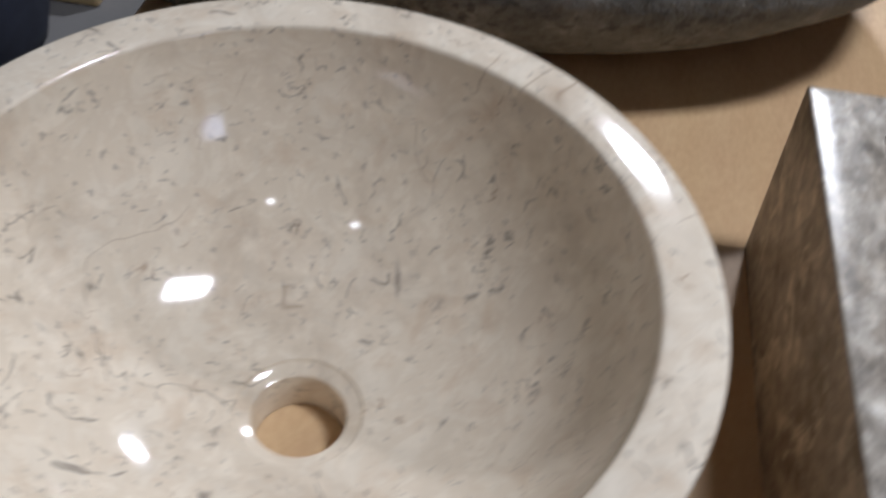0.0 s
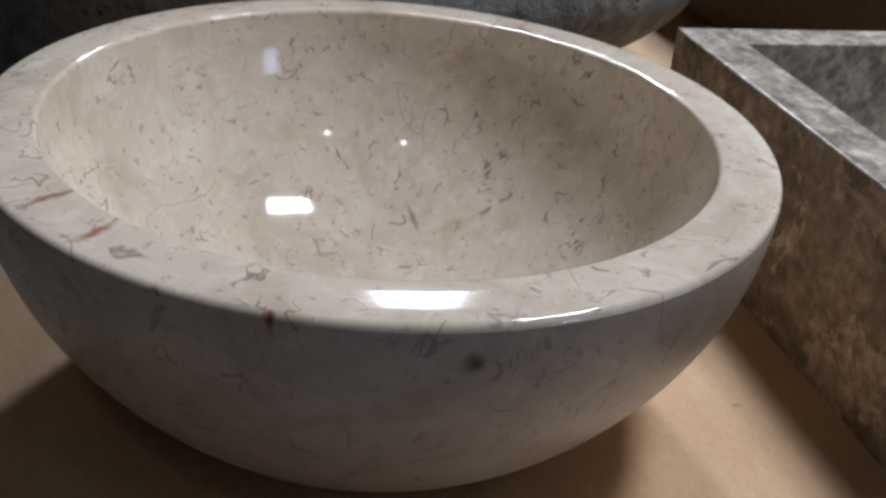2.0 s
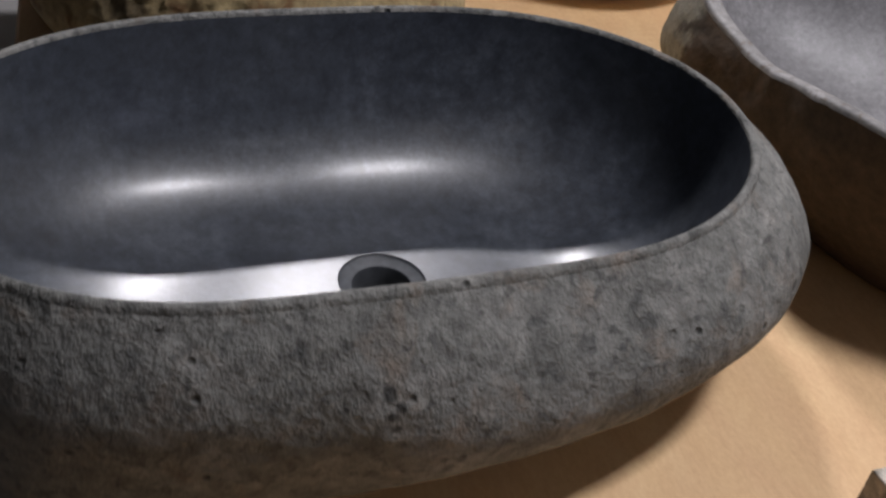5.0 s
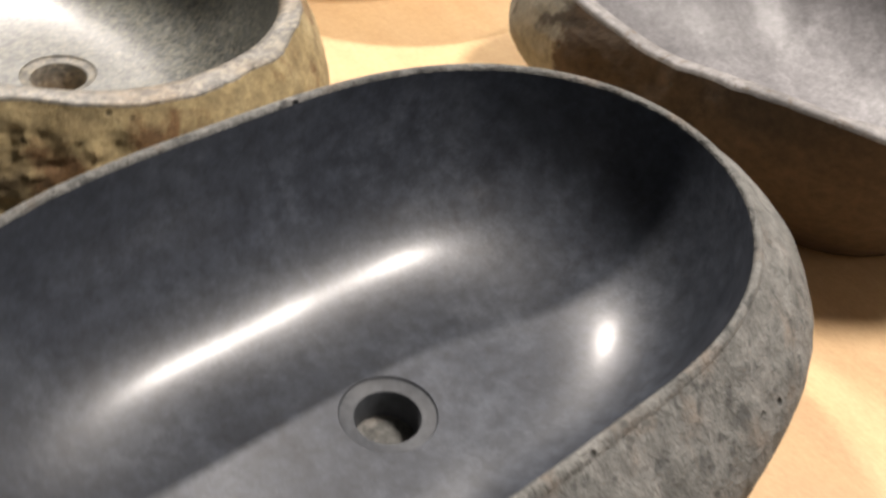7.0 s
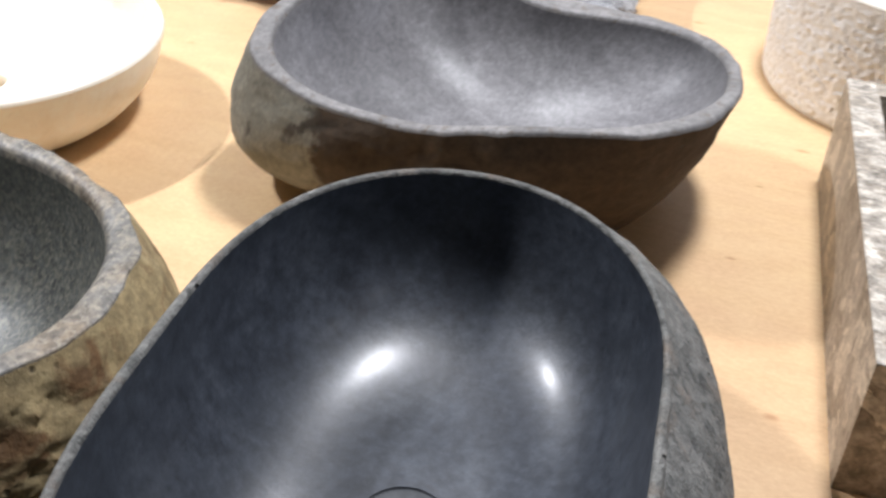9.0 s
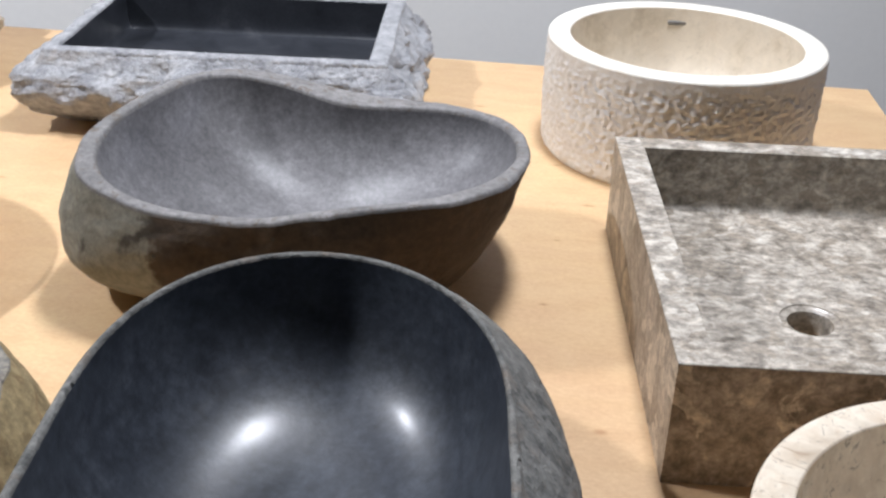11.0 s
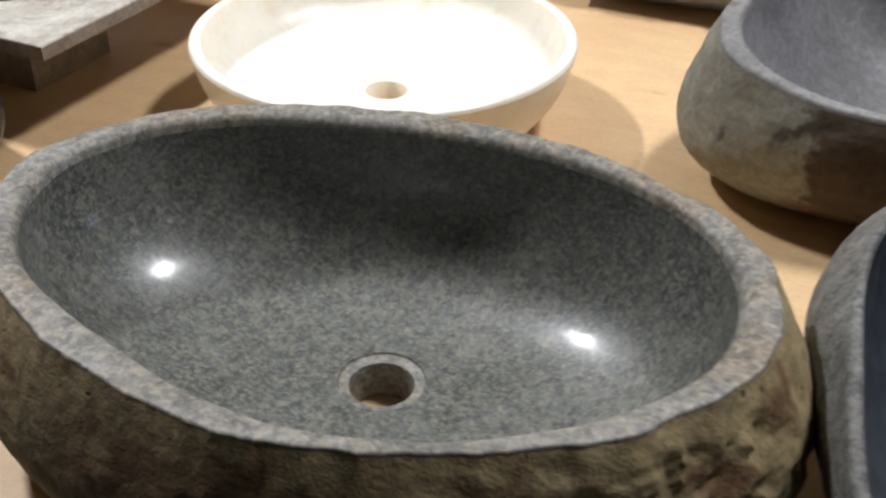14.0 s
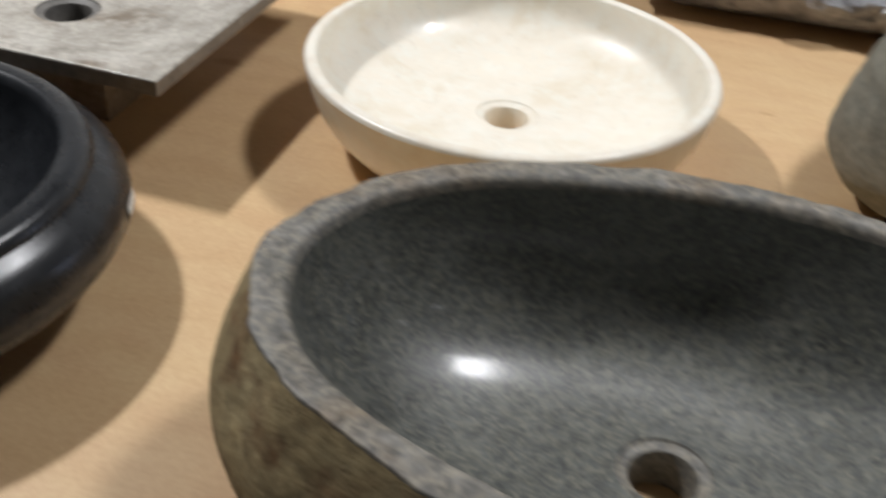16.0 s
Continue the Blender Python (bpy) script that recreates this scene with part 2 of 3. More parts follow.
WAVE_RIM = stone("sawn_basalt_rim", [(0.30, (0.130, 0.125, 0.122)), (0.55, (0.190, 0.183, 0.178)), (0.75, (0.245, 0.237, 0.230))], 12, 0.6, 0.1, 160, 0.0012, 0.5, mid=0.25, speck=(0.12, 0.095, 0.07), speck_scale=90, speck_at=(0.58, 0.68))
CRUST = (0.060, 0.038, 0.021)
WAVE_OUT = stone("weathered_basalt_skin", [(0.28, (0.155, 0.150, 0.118)), (0.52, (0.205, 0.197, 0.158)), (0.75, (0.255, 0.245, 0.202))], 12, 0.85, 0.1, 120, 0.0025, 0.5, pits=0.3, mid=0.2,
                 blots=(((0.13, -0.15, 0.10), (0.30, 0.60, 0.90), CRUST, 0.96, 0.05, 0.86), ((0.10, -0.14, 0.02), (0.10, 0.05, 0.05), (0.16, 0.085, 0.03), 0.5, 0.06, 0.2), ((-0.13, -0.13, 0.02), (0.06, 0.06, 0.035), (0.20, 0.12, 0.05), 0.6, 0.04, 0.3),
                        ((-0.168, -0.134, 0.116), (0.090, 0.0055, 0.036), (0.045, 0.036, 0.026), 0.9, 0.018, 0.4), ((-0.175, -0.112, 0.085), (0.090, 0.0045, 0.018), (0.055, 0.045, 0.034), 0.85, 0.012, 0.4),
                        ((-0.160, -0.150, 0.066), (0.090, 0.004, 0.014), (0.055, 0.045, 0.034), 0.7, 0.012, 0.4)))
CHISEL = stone("chiselled_grey_marble", [(0.30, (0.20, 0.205, 0.22)), (0.52, (0.36, 0.365, 0.38)), (0.75, (0.58, 0.58, 0.58))], 26, 0.42, 0.15, 110, 0.010, 1.0)
BLACK_MARBLE = stone("black_polished_marble", [(0.30, (0.016, 0.018, 0.022)), (0.60, (0.035, 0.038, 0.045)), (0.78, (0.075, 0.078, 0.085))], 12, 0.30, 0.05, 200, 0.0004, 0.15)
BROWN_MARBLE = stone("grey_brown_marble_polished", [(0.30, (0.17, 0.145, 0.115)), (0.43, (0.30, 0.267, 0.222)), (0.55, (0.42, 0.382, 0.325)), (0.72, (0.56, 0.52, 0.455))], 38, 0.26, 0.06, 150, 0.0008, 0.3, stretch=(0.8, 1.1, 1.0), mid=0.4,
                     stain=(0.30, 0.262, 0.212), stain_scale=34, stain_at=(0.53, 0.57))
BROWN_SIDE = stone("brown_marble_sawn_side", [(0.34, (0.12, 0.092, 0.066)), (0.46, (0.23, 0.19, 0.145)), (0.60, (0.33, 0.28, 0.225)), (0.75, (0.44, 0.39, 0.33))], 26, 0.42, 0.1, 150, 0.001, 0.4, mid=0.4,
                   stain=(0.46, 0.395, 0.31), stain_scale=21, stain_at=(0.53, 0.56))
PALE_TRAY = stone("pale_grey_marble_polished", [(0.30, (0.26, 0.235, 0.195)), (0.50, (0.44, 0.41, 0.355)), (0.72, (0.57, 0.54, 0.48))], 16, 0.26, 0.05, 150, 0.0006, 0.2, stain=(0.21, 0.17, 0.125), stain_scale=9, stain_at=(0.52, 0.64))
PALE_SIDE = stone("brown_tray_side", [(0.30, (0.14, 0.115, 0.085)), (0.55, (0.24, 0.20, 0.155)), (0.75, (0.34, 0.30, 0.24))], 20, 0.55, 0.1, 150, 0.001, 0.4)
BLACK_GLOSS = stone("black_granite_polished", [(0.30, (0.010, 0.011, 0.013)), (0.60, (0.022, 0.024, 0.027)), (0.80, (0.05, 0.052, 0.056))], 40, 0.28, 0.05, 300, 0.0003, 0.1)
ROUGH_WHITE = stone("rough_white_onyx_crust", [(0.28, (0.42, 0.33, 0.21)), (0.48, (0.70, 0.62, 0.50)), (0.70, (0.86, 0.83, 0.76))], 14, 0.75, 0.1, 120, 0.008, 1.0, stain=(0.34, 0.23, 0.12), stain_scale=9, stain_at=(0.58, 0.68))
TRAV_ROUGH = stone("bush_hammered_travertine", [(0.28, (0.78, 0.72, 0.64)), (0.52, (0.86, 0.82, 0.75)), (0.75, (0.91, 0.89, 0.84))], 18, 0.6, 0.1, 260, 0.0025, 0.7)
DRAIN_DARK = stone("drilled_stone_bore", [(0.30, (0.10, 0.095, 0.085)), (0.60, (0.17, 0.16, 0.145)), (0.75, (0.22, 0.21, 0.19))], 30, 0.55, 0.1, 200, 0.0006, 0.3)


TABLE = (0.735, 0.461, 0, 0, 0, -4.6)


def wood_board():
    m, n, l, b = material("birch_plywood_top", 0.55)
    v = coords(n, l, (1.0, 9.0, 1.0))
    wave = n.new("ShaderNodeTexWave")
    wave.wave_type, wave.bands_direction = "BANDS", "Y"
    wave.inputs["Scale"].default_value = 1.1
    wave.inputs["Distortion"].default_value = 14
    wave.inputs["Detail"].default_value = 4
    wave.inputs["Detail Scale"].default_value = 0.6
    l.new(coords(n, l, (1.2, 5.0, 1.0)), wave.inputs["Vector"])
    base = ramp(n, l, wave.outputs["Fac"], [(0.0, (0.615, 0.418, 0.224)), (0.5, (0.622, 0.426, 0.231)), (1.0, (0.63, 0.434, 0.237))])
    fibre = ramp(n, l, noise_tex(n, l, coords(n, l, (6.0, 90.0, 6.0)), 3.0, 5, 0.7), [(0.30, (0.54, 0.355, 0.18)), (0.70, (0.665, 0.465, 0.26))])
    base = mix(n, l, 0.16, base, fibre)
    sand = noise_tex(n, l, coords(n, l, (1.0, 1.6, 1.0)), 150, 4, 0.75)
    base = mix(n, l, 0.22, base, ramp(n, l, sand, [(0.34, 0.30), (0.66, 0.72)]), "OVERLAY")
    blotch = noise_tex(n, l, coords(n, l, (1.0, 2.2, 1.0), shift=(2, 5, 0)), 17, 5, 0.6, 0.5)
    base = mix(n, l, 0.30, base, ramp(n, l, blotch, [(0.35, 0.38), (0.65, 0.58)]), "OVERLAY")
    cloud = ramp(n, l, noise_tex(n, l, coords(n, l), 2.4, 5, 0.6, 0.4), [(0.35, 0.40), (0.65, 0.60)])
    base = mix(n, l, 0.35, base, cloud, "OVERLAY")
    # a few small knots and stains
    near = voronoi(n, l, warped(n, l, coords(n, l, (5.0, 9.0, 5.0)), 6.0, 0.12), 1.0)
    ring = ramp(n, l, near, [(0.04, 1.0), (0.11, 0.0)])
    gate = ramp(n, l, noise_tex(n, l, coords(n, l), 7.0, 1), [(0.50, 0.0), (0.56, 1.0)])
    base = mix(n, l, calc(n, l, "MULTIPLY", calc(n, l, "MULTIPLY", ring, gate), 0.55), base, (0.36, 0.19, 0.08))
    back = pose(*TABLE).inverted()
    for x, y, sx, sy in ((0.269, 0.702, 0.013, 0.005), (0.240, 0.226, 0.010, 0.006), (0.198, 0.446, 0.008, 0.004), (0.125, 1.051, 0.014, 0.006), (0.30, 1.11, 0.02, 0.005),
                         (0.222, 0.60, 0.006, 0.003), (-0.36, 0.62, 0.012, 0.003), (0.235, 0.83, 0.010, 0.004), (-0.93, 0.16, 0.006, 0.005), (-0.50, 0.70, 0.008, 0.003), (0.525, 0.111, 0.002, 0.005)):
        p = back @ Vector((x, y, 0))
        base = blot(n, l, base, (p.x, p.y, 0), (sx, sy, 0.05), (0.33, 0.16, 0.06), 0.6, 0.0, 0.004)
    l.new(base, b.inputs["Base Color"])
    b.inputs["Roughness"].default_value = 0.5
    bump(n, l, b, noise_tex(n, l, coords(n, l, (6.0, 60.0, 6.0)), 5.0, 4), 0.06, 0.001)
    return m


def plain(name, colour, rough, var=0.12, scale=3.0, bumpiness=0.2, dist=0.002):
    m, n, l, b = material(name, rough)
    v = coords(n, l, space="Object")
    lo, hi = tuple(c * (1 - var) for c in colour), tuple(min(1, c * (1 + var)) for c in colour)
    base = ramp(n, l, noise_tex(n, l, v, scale, 7, 0.65), [(0.3, lo), (0.7, hi)])
    base = mix(n, l, 0.3, base, ramp(n, l, noise_tex(n, l, v, scale * 60, 3), [(0.3, lo), (0.7, hi)]))
    l.new(base, b.inputs["Base Color"])
    bump(n, l, b, noise_tex(n, l, v, scale * 50, 4), bumpiness, dist)
    return m


WOOD = wood_board()
STEEL = plain("painted_steel_leg", (0.06, 0.06, 0.06), 0.5)
CONCRETE = plain("grey_carpet_floor", (0.20, 0.195, 0.19), 0.9, 0.06, 1.5, 0.4)
WALL = plain("painted_wall", (0.85, 0.84, 0.81), 0.85, 0.04, 0.8)
DARK_WALL = plain("dark_grey_painted_wall", (0.13, 0.128, 0.125), 0.85, 0.05, 0.8)
CEILING = plain("ceiling_paint", (0.13, 0.13, 0.125), 0.9, 0.03, 0.8)


# ---- tools for shapes ----
def link_mesh(name, bm, mat, parent=None, smooth=True):
    me = bpy.data.meshes.new(name)
    bm.to_mesh(me)
    bm.free()
    me.materials.append(mat)
    if smooth:
        for p in me.polygons:
            p.use_smooth = True
        me.set_sharp_from_angle(angle=radians(42))
    ob = new(name, me)
    if parent is not None:
        ob.parent = parent
    return ob


def part(name, bm, mat, parent, label="", smooth=True):
    ob = link_mesh(name, bm, mat, parent, smooth)
    if label:
        ob["label"] = label
    return ob


def rings_mesh(rings, close=True):
    """A skin over rings of equal length."""
    bm = bmesh.new()
    rows = [[bm.verts.new(p) for p in ring] for ring in rings]
    k = len(rows[0])
    for a, b in zip(rows, rows[1:]):
        for i in range(k if close else k - 1):
            j = (i + 1) % k
            bm.faces.new((a[i], a[j], b[j], b[i]))
    bm.normal_update()
    return bm


def box(sx, sy, sz, bev=0.0, segs=2, at=(0, 0, 0)):
    bm = bmesh.new()
    bmesh.ops.create_cube(bm, size=1)
    bmesh.ops.scale(bm, vec=(sx, sy, sz), verts=bm.verts)
    if bev:
        bmesh.ops.bevel(bm, geom=bm.edges[:], offset=bev, segments=segs, affect="EDGES", profile=0.5)
    bmesh.ops.translate(bm, vec=at, verts=bm.verts)
    return bm


def fourier(q):
    def r(th):
        v = q[0]
        for k in range((len(q) - 1) // 2):
            v += q[1 + 2 * k] * math.cos((k + 1) * th) + q[2 + 2 * k] * math.sin((k + 1) * th)
        return v
    return r


def basin(name, label, centre, r_in, r_out, z_rim, drain, z_floor, outer, mats, n_bowl=2.3, phi_top=86, rim_round=0.004, rough=0.0, rough_scale=12.0,
          bore=0.0225, ring=0.031, segs=180, levels=40, seed=0.0, rim_noise=0.0, foot=(0.0, 0.0), chips=0.0, bowl_steps=44, z_foot=0.0, lip_drop=0.0, corners=(), bulge=None, tuck=0.0, foot_power=2.0, swell=0.8, rough_at=None, inner_round=None, even=0.0):
    """A basin: r_in, r_out, z_rim are functions of the angle about the centre; outer lists (share of height, share of the rim's radius)."""
    root = new(name)
    root.location = (centre[0], centre[1], 0)
    ths = sorted({round(2 * math.pi * k / segs, 4) for k in range(segs)} | {round(c % (2 * math.pi), 4) for c in corners})
    dx, dy = drain[0] - centre[0], drain[1] - centre[1]
    ri, ro, zr = [r_in(t) for t in ths], [r_out(t) for t in ths], [z_rim(t) for t in ths]
    rs = list(ro)
    if rim_noise:
        for k, t in enumerate(ths):
            v = Vector((math.cos(t) * 2.2, math.sin(t) * 2.2, seed))
            ro[k] += rim_noise * (noise.fractal(v * 2.0, 0.9, 2.0, 5))
            ri[k] += rim_noise * 0.25 * (noise.fractal(v * 1.1 + Vector((7, 3, 1)), 1.0, 2.0, 3))
            zr[k] += rim_noise * 0.25 * noise.fractal(v * 1.5 + Vector((1, 9, 4)), 0.9, 2.0, 4)

    def prof(s):
        for i, ((s0, f0), (s1, f1)) in enumerate(zip(outer, outer[1:])):
            if s <= s1:
                u, w = (s - s0) / (s1 - s0), s1 - s0
                (sa, fa), (sb, fb) = outer[max(0, i - 1)], outer[min(len(outer) - 1, i + 2)]
                m0, m1 = (f1 - fa) / (s1 - sa) * w, (fb - f0) / (sb - s0) * w
                f = (2 * u ** 3 - 3 * u ** 2 + 1) * f0 + (u ** 3 - 2 * u ** 2 + u) * m0 + (3 * u ** 2 - 2 * u ** 3) * f1 + (u ** 3 - u ** 2) * m1
                return min(max(f, min(f0, f1)), max(f0, f1))
        return outer[-1][1]
    # the outer skin, from the foot to the rim's outer edge
    rings = []
    rr = rim_round
    for j in range(levels + 1):
        s = j / levels
        ring_pts = []
        for k, t in enumerate(ths):
            z = z_foot + (zr[k] - rr - lip_drop - z_foot) * s
            f = prof(s)
            r = (rs[k] + (ro[k] - rs[k]) * s ** 5) * f + (bulge(t) * math.sin(math.pi * s ** swell) if bulge else 0.0)
            if tuck and s < 0.34:
                r -= tuck * (1 - (1 - (1 - s / 0.34) ** 2) ** 0.5)
            x, y = r * math.cos(t) + foot[0] * (1 - s) ** foot_power, r * math.sin(t) + foot[1] * (1 - s) ** foot_power
            if rough:
                p = Vector((x, y, z)) * rough_scale + Vector((seed, seed * 2, seed))
                d = noise.fractal(p, 0.8, 2.1, 5) * rough
                if chips:
                    c = noise.noise(p * 0.8 + Vector((5, 5, 5)))
                    d -= chips * max(0.0, c - 0.15)
                if rough_at:
                    d *= rough_at(t)
                d *= min(1.0, (1 - s) * 7 + 0.0) * min(1.0, s * 12 + 0.15)
                x, y = x + d * math.cos(t), y + d * math.sin(t)
                z = max(z_foot, z + d * 0.3 * (0 if s == 0 else 1))
            ring_pts.append((x, y, z))
        rings.append(ring_pts)
    base = [(dx + bore * math.cos(t), dy + bore * math.sin(t), z_foot) for t in ths]
    base2 = [((a[0] - dx) * 0.92 + dx, (a[1] - dy) * 0.92 + dy, z_foot) for a in rings[0]]
    shell = part("outer_shell", rings_mesh([base, base2] + rings), mats["out"], root)
    # the rim: rounded outer edge, flat land, rounded inner edge
    top = rings[-1]
    rim = [top]
    for q in (30, 60, 90):
        a = radians(q)
        rim.append([(top[k][0] - rr * (1 - math.cos(a)) * math.cos(t), top[k][1] - rr * (1 - math.cos(a)) * math.sin(t), zr[k] - lip_drop - rr + rr * math.sin(a)) for k, t in enumerate(ths)])
    last = rim[-1]
    ir = rr * 0.7 if inner_round is None else inner_round
    for u in (0.33, 0.66, 1.0):
        rim.append([(last[k][0] + ((ri[k] + ir) * math.cos(t) - last[k][0]) * u, last[k][1] + ((ri[k] + ir) * math.sin(t) - last[k][1]) * u, zr[k] - lip_drop * (1 - u)) for k, t in enumerate(ths)])
    for q in (30, 60, 90):
        a = radians(q)
        rim.append([((ri[k] + ir * (1 - math.sin(a))) * math.cos(t), (ri[k] + ir * (1 - math.sin(a))) * math.sin(t), zr[k] - ir * (1 - math.cos(a))) for k, t in enumerate(ths)])
    part("rim", rings_mesh(rim), mats.get("rim", mats["in"]), root)
    # the bowl, down to the ring round the drain
    edge = rim[-1]
    bowl = []
    reach = [math.hypot(edge[k][0] - dx - ring * math.cos(t), edge[k][1] - dy - ring * math.sin(t)) for k, t in enumerate(ths)]
    wide = [1 + even * (min(reach) / r - 1) for r in reach]
    top_s, top_c = math.sin(radians(phi_top)) ** (2 / n_bowl), math.cos(radians(phi_top)) ** (2 / n_bowl)
    for j in range(bowl_steps + 1):
        a = radians(phi_top) * (1 - j / bowl_steps)
        u = math.sin(a) ** (2 / n_bowl) / top_s
        h = (1 - math.cos(a) ** (2 / n_bowl)) / (1 - top_c)
        pts = []
        for k, t in enumerate(ths):
            ex, ey = dx + ring * math.cos(t), dy + ring * math.sin(t)
            v = 1 - (1 - u) * wide[k]
            pts.append((ex + (edge[k][0] - ex) * v, ey + (edge[k][1] - ey) * v, z_floor + 0.002 * (1 - wide[k]) + (edge[k][2] - z_floor) * h))
        bowl.append(pts)
    if even:
        low = bowl[-1]
        for q in (0.7, 0.4, 0.15, 0.0):
            bowl.append([(dx + ring * math.cos(t) + (low[k][0] - dx - ring * math.cos(t)) * q, dy + ring * math.sin(t) + (low[k][1] - dy - ring * math.sin(t)) * q, z_floor + (low[k][2] - z_floor) * q) for k, t in enumerate(ths)])
    part("bowl", rings_mesh(bowl), mats["in"], root)
    # drain: a turned seat, then the bore through to the table
    seat = []
    for r, z in ((ring, z_floor), (ring * 0.985, z_floor - 0.0012), (ring * 0.955, z_floor - 0.002), (bore + 0.0025, z_floor - 0.0028), (bore + 0.0006, z_floor - 0.0036), (bore, z_floor - 0.005), (bore, z_foot + 0.0005)):
        seat.append([(dx + r * math.cos(t), dy + r * math.sin(t), z) for t in ths])
    part("drain_hole", rings_mesh(seat), mats.get("drain", mats["in"]), root)
    tagged(root, label, "wash basin", "stone basins on the display table")
    return root


# ---- the room ----
def slab(name, sx, sy, sz, at, mat, label, cat):
    ob = link_mesh(name, box(sx, sy, sz), mat, smooth=False)
    ob.location = at
    return tagged(ob, label, cat, kind="structure")


X0, X1, Y0, Y1 = -4.6, 4.2, -3.4, 2.5
slab("floor", X1 - X0, Y1 - Y0, 0.1, ((X0 + X1) / 2, (Y0 + Y1) / 2, FLOOR - 0.05), CONCRETE, "plain grey showroom floor", "floor")
slab("ceiling", X1 - X0, Y1 - Y0, 0.1, ((X0 + X1) / 2, (Y0 + Y1) / 2, CEIL + 0.05), CEILING, "pale painted ceiling", "ceiling")
slab("wall_north", X1 - X0, 0.12, CEIL - FLOOR, ((X0 + X1) / 2, Y1 + 0.06, (CEIL + FLOOR) / 2), WALL, "light grey painted wall", "wall")
slab("wall_south", X1 - X0, 0.12, CEIL - FLOOR, ((X0 + X1) / 2, Y0 - 0.06, (CEIL + FLOOR) / 2), DARK_WALL, "dark grey painted wall", "wall")
slab("wall_east", 0.12, Y1 - Y0, CEIL - FLOOR, (X1 + 0.06, (Y0 + Y1) / 2, (CEIL + FLOOR) / 2), DARK_WALL, "dark grey painted wall", "wall")
slab("wall_west", 0.12, Y1 - Y0, CEIL - FLOOR, (X0 - 0.06, (Y0 + Y1) / 2, (CEIL + FLOOR) / 2), DARK_WALL, "dark grey painted wall", "wall")


# ---- the display table ----
def display_table():
    root = new("display_table")
    root.matrix_basis = pose(*TABLE)
    length, depth = 2.75, 1.54
    top = part("tabletop", box(length, depth, 0.036, 0.003, 1, (-length / 2, 0, -0.018)), WOOD, root, "bare beige plywood board with knots and scuffs", smooth=False)
    top.location = (0.0, 0.0, 0.0)
    for x in (-0.12, -length + 0.12):
        for y in (-depth / 2 + 0.12, depth / 2 - 0.12):
            part("leg", box(0.05, 0.05, -FLOOR - 0.036, 0.004, 1, (x, y, (FLOOR - 0.036) / 2)), STEEL, root, smooth=False)
    for y in (-depth / 2 + 0.12, depth / 2 - 0.12):
        part("apron", box(length - 0.29, 0.03, 0.07, 0.003, 1, (-length / 2, y, -0.0715)), STEEL, root, smooth=False)
    return tagged(root, "large bare plywood display table holding stone wash basins", "table")


display_table()

# ---- the basins ----
def circle(r):
    return lambda t: r


basin("round_basin", "polished cream marble round basin with brown and grey veins", (0.468, -0.071), circle(0.150), circle(0.1775), circle(0.141), (0.466, -0.069), 0.027,
      [(k / 28, 0.52 + 0.48 * (1 - (1 - k / 28) ** 2) ** 0.86) for k in range(29)], {"out": CREAM_SKIN, "in": CREAM, "rim": CREAM, "drain": CREAM}, n_bowl=2.0, phi_top=84,
      rim_round=0.003, segs=200, lip_drop=0.0008)

B_RIM = fourier((0.1994, -0.0481, 0.0128, -0.0539, -0.0059, 0.01, -0.0035, 0.0047, 0.0023))
basin("oval_basin", "oval river stone basin, black honed inside, rough grey skin outside", (0.0325, -0.041), lambda t: B_RIM(t) - 0.001, lambda t: B_RIM(t) + 0.007, circle(0.161), (0.0, 0.0), 0.034,
      [(k / 24, 0.655 + 0.345 * (1 - (1 - k / 24) ** 1.94) ** 0.5) for k in range(25)],
      {"out": BLACK_OUT, "in": BLACK_IN, "rim": BLACK_OUT, "drain": BLACK_SEAT}, even=0.5, n_bowl=2.55, phi_top=87, rim_round=0.005, rough=0.004, rough_scale=9, bore=0.0205, ring=0.031, segs=260, levels=70, seed=2.0,
      bulge=lambda t: max(0.002, 0.0106 + 0.0488 * math.cos(t - 1.4345)) + 0.034 * max(0.0, math.cos(t + 0.7)) ** 1.5 + 0.009 * max(0.0, math.cos(t - 0.55)) ** 2, foot=(0.062, -0.128), tuck=0.075, foot_power=5.0, swell=1.248)

C_IN = fourier((0.19, 0.0007, -0.0022, 0.0363, -0.0009, -0.0045, 0.0037, 0.0053, 0.0003))
C_OUT = fourier((0.2118, -0.0022, -0.001, 0.0372, 0.0001, -0.0012, 0.0026, 0.0065, 0.0001))
basin("oval_basin", "speckled grey granite oval basin with rough brown boulder skin", (-0.45, 0.0), C_IN, C_OUT, circle(0.158), (-0.447, 0.011), 0.034,
      [(0, 0.66), (0.06, 0.76), (0.16, 0.88), (0.3, 0.97), (0.5, 1.02), (0.7, 1.03), (0.88, 1.015), (1, 1.0)],
      {"out": SPECK_OUT, "in": SPECK_IN, "rim": SPECK_RIM, "drain": SPECK_RIM}, n_bowl=2.55, phi_top=85, rim_round=0.0022, inner_round=0.009, rough=0.0048, rough_scale=58, segs=360, levels=90, seed=5.0, rim_noise=0.0042, chips=0.006,
      rough_at=lambda t: 0.14 + 0.9 * math.exp(-(((t + 0.42 + math.pi) % (2 * math.pi) - math.pi) / 0.38) ** 2),
      bulge=lambda t: 0.019 + 0.009 * math.cos(t - 5.6) + 0.007 * max(0.0, math.cos(t - 3.3)) ** 2)

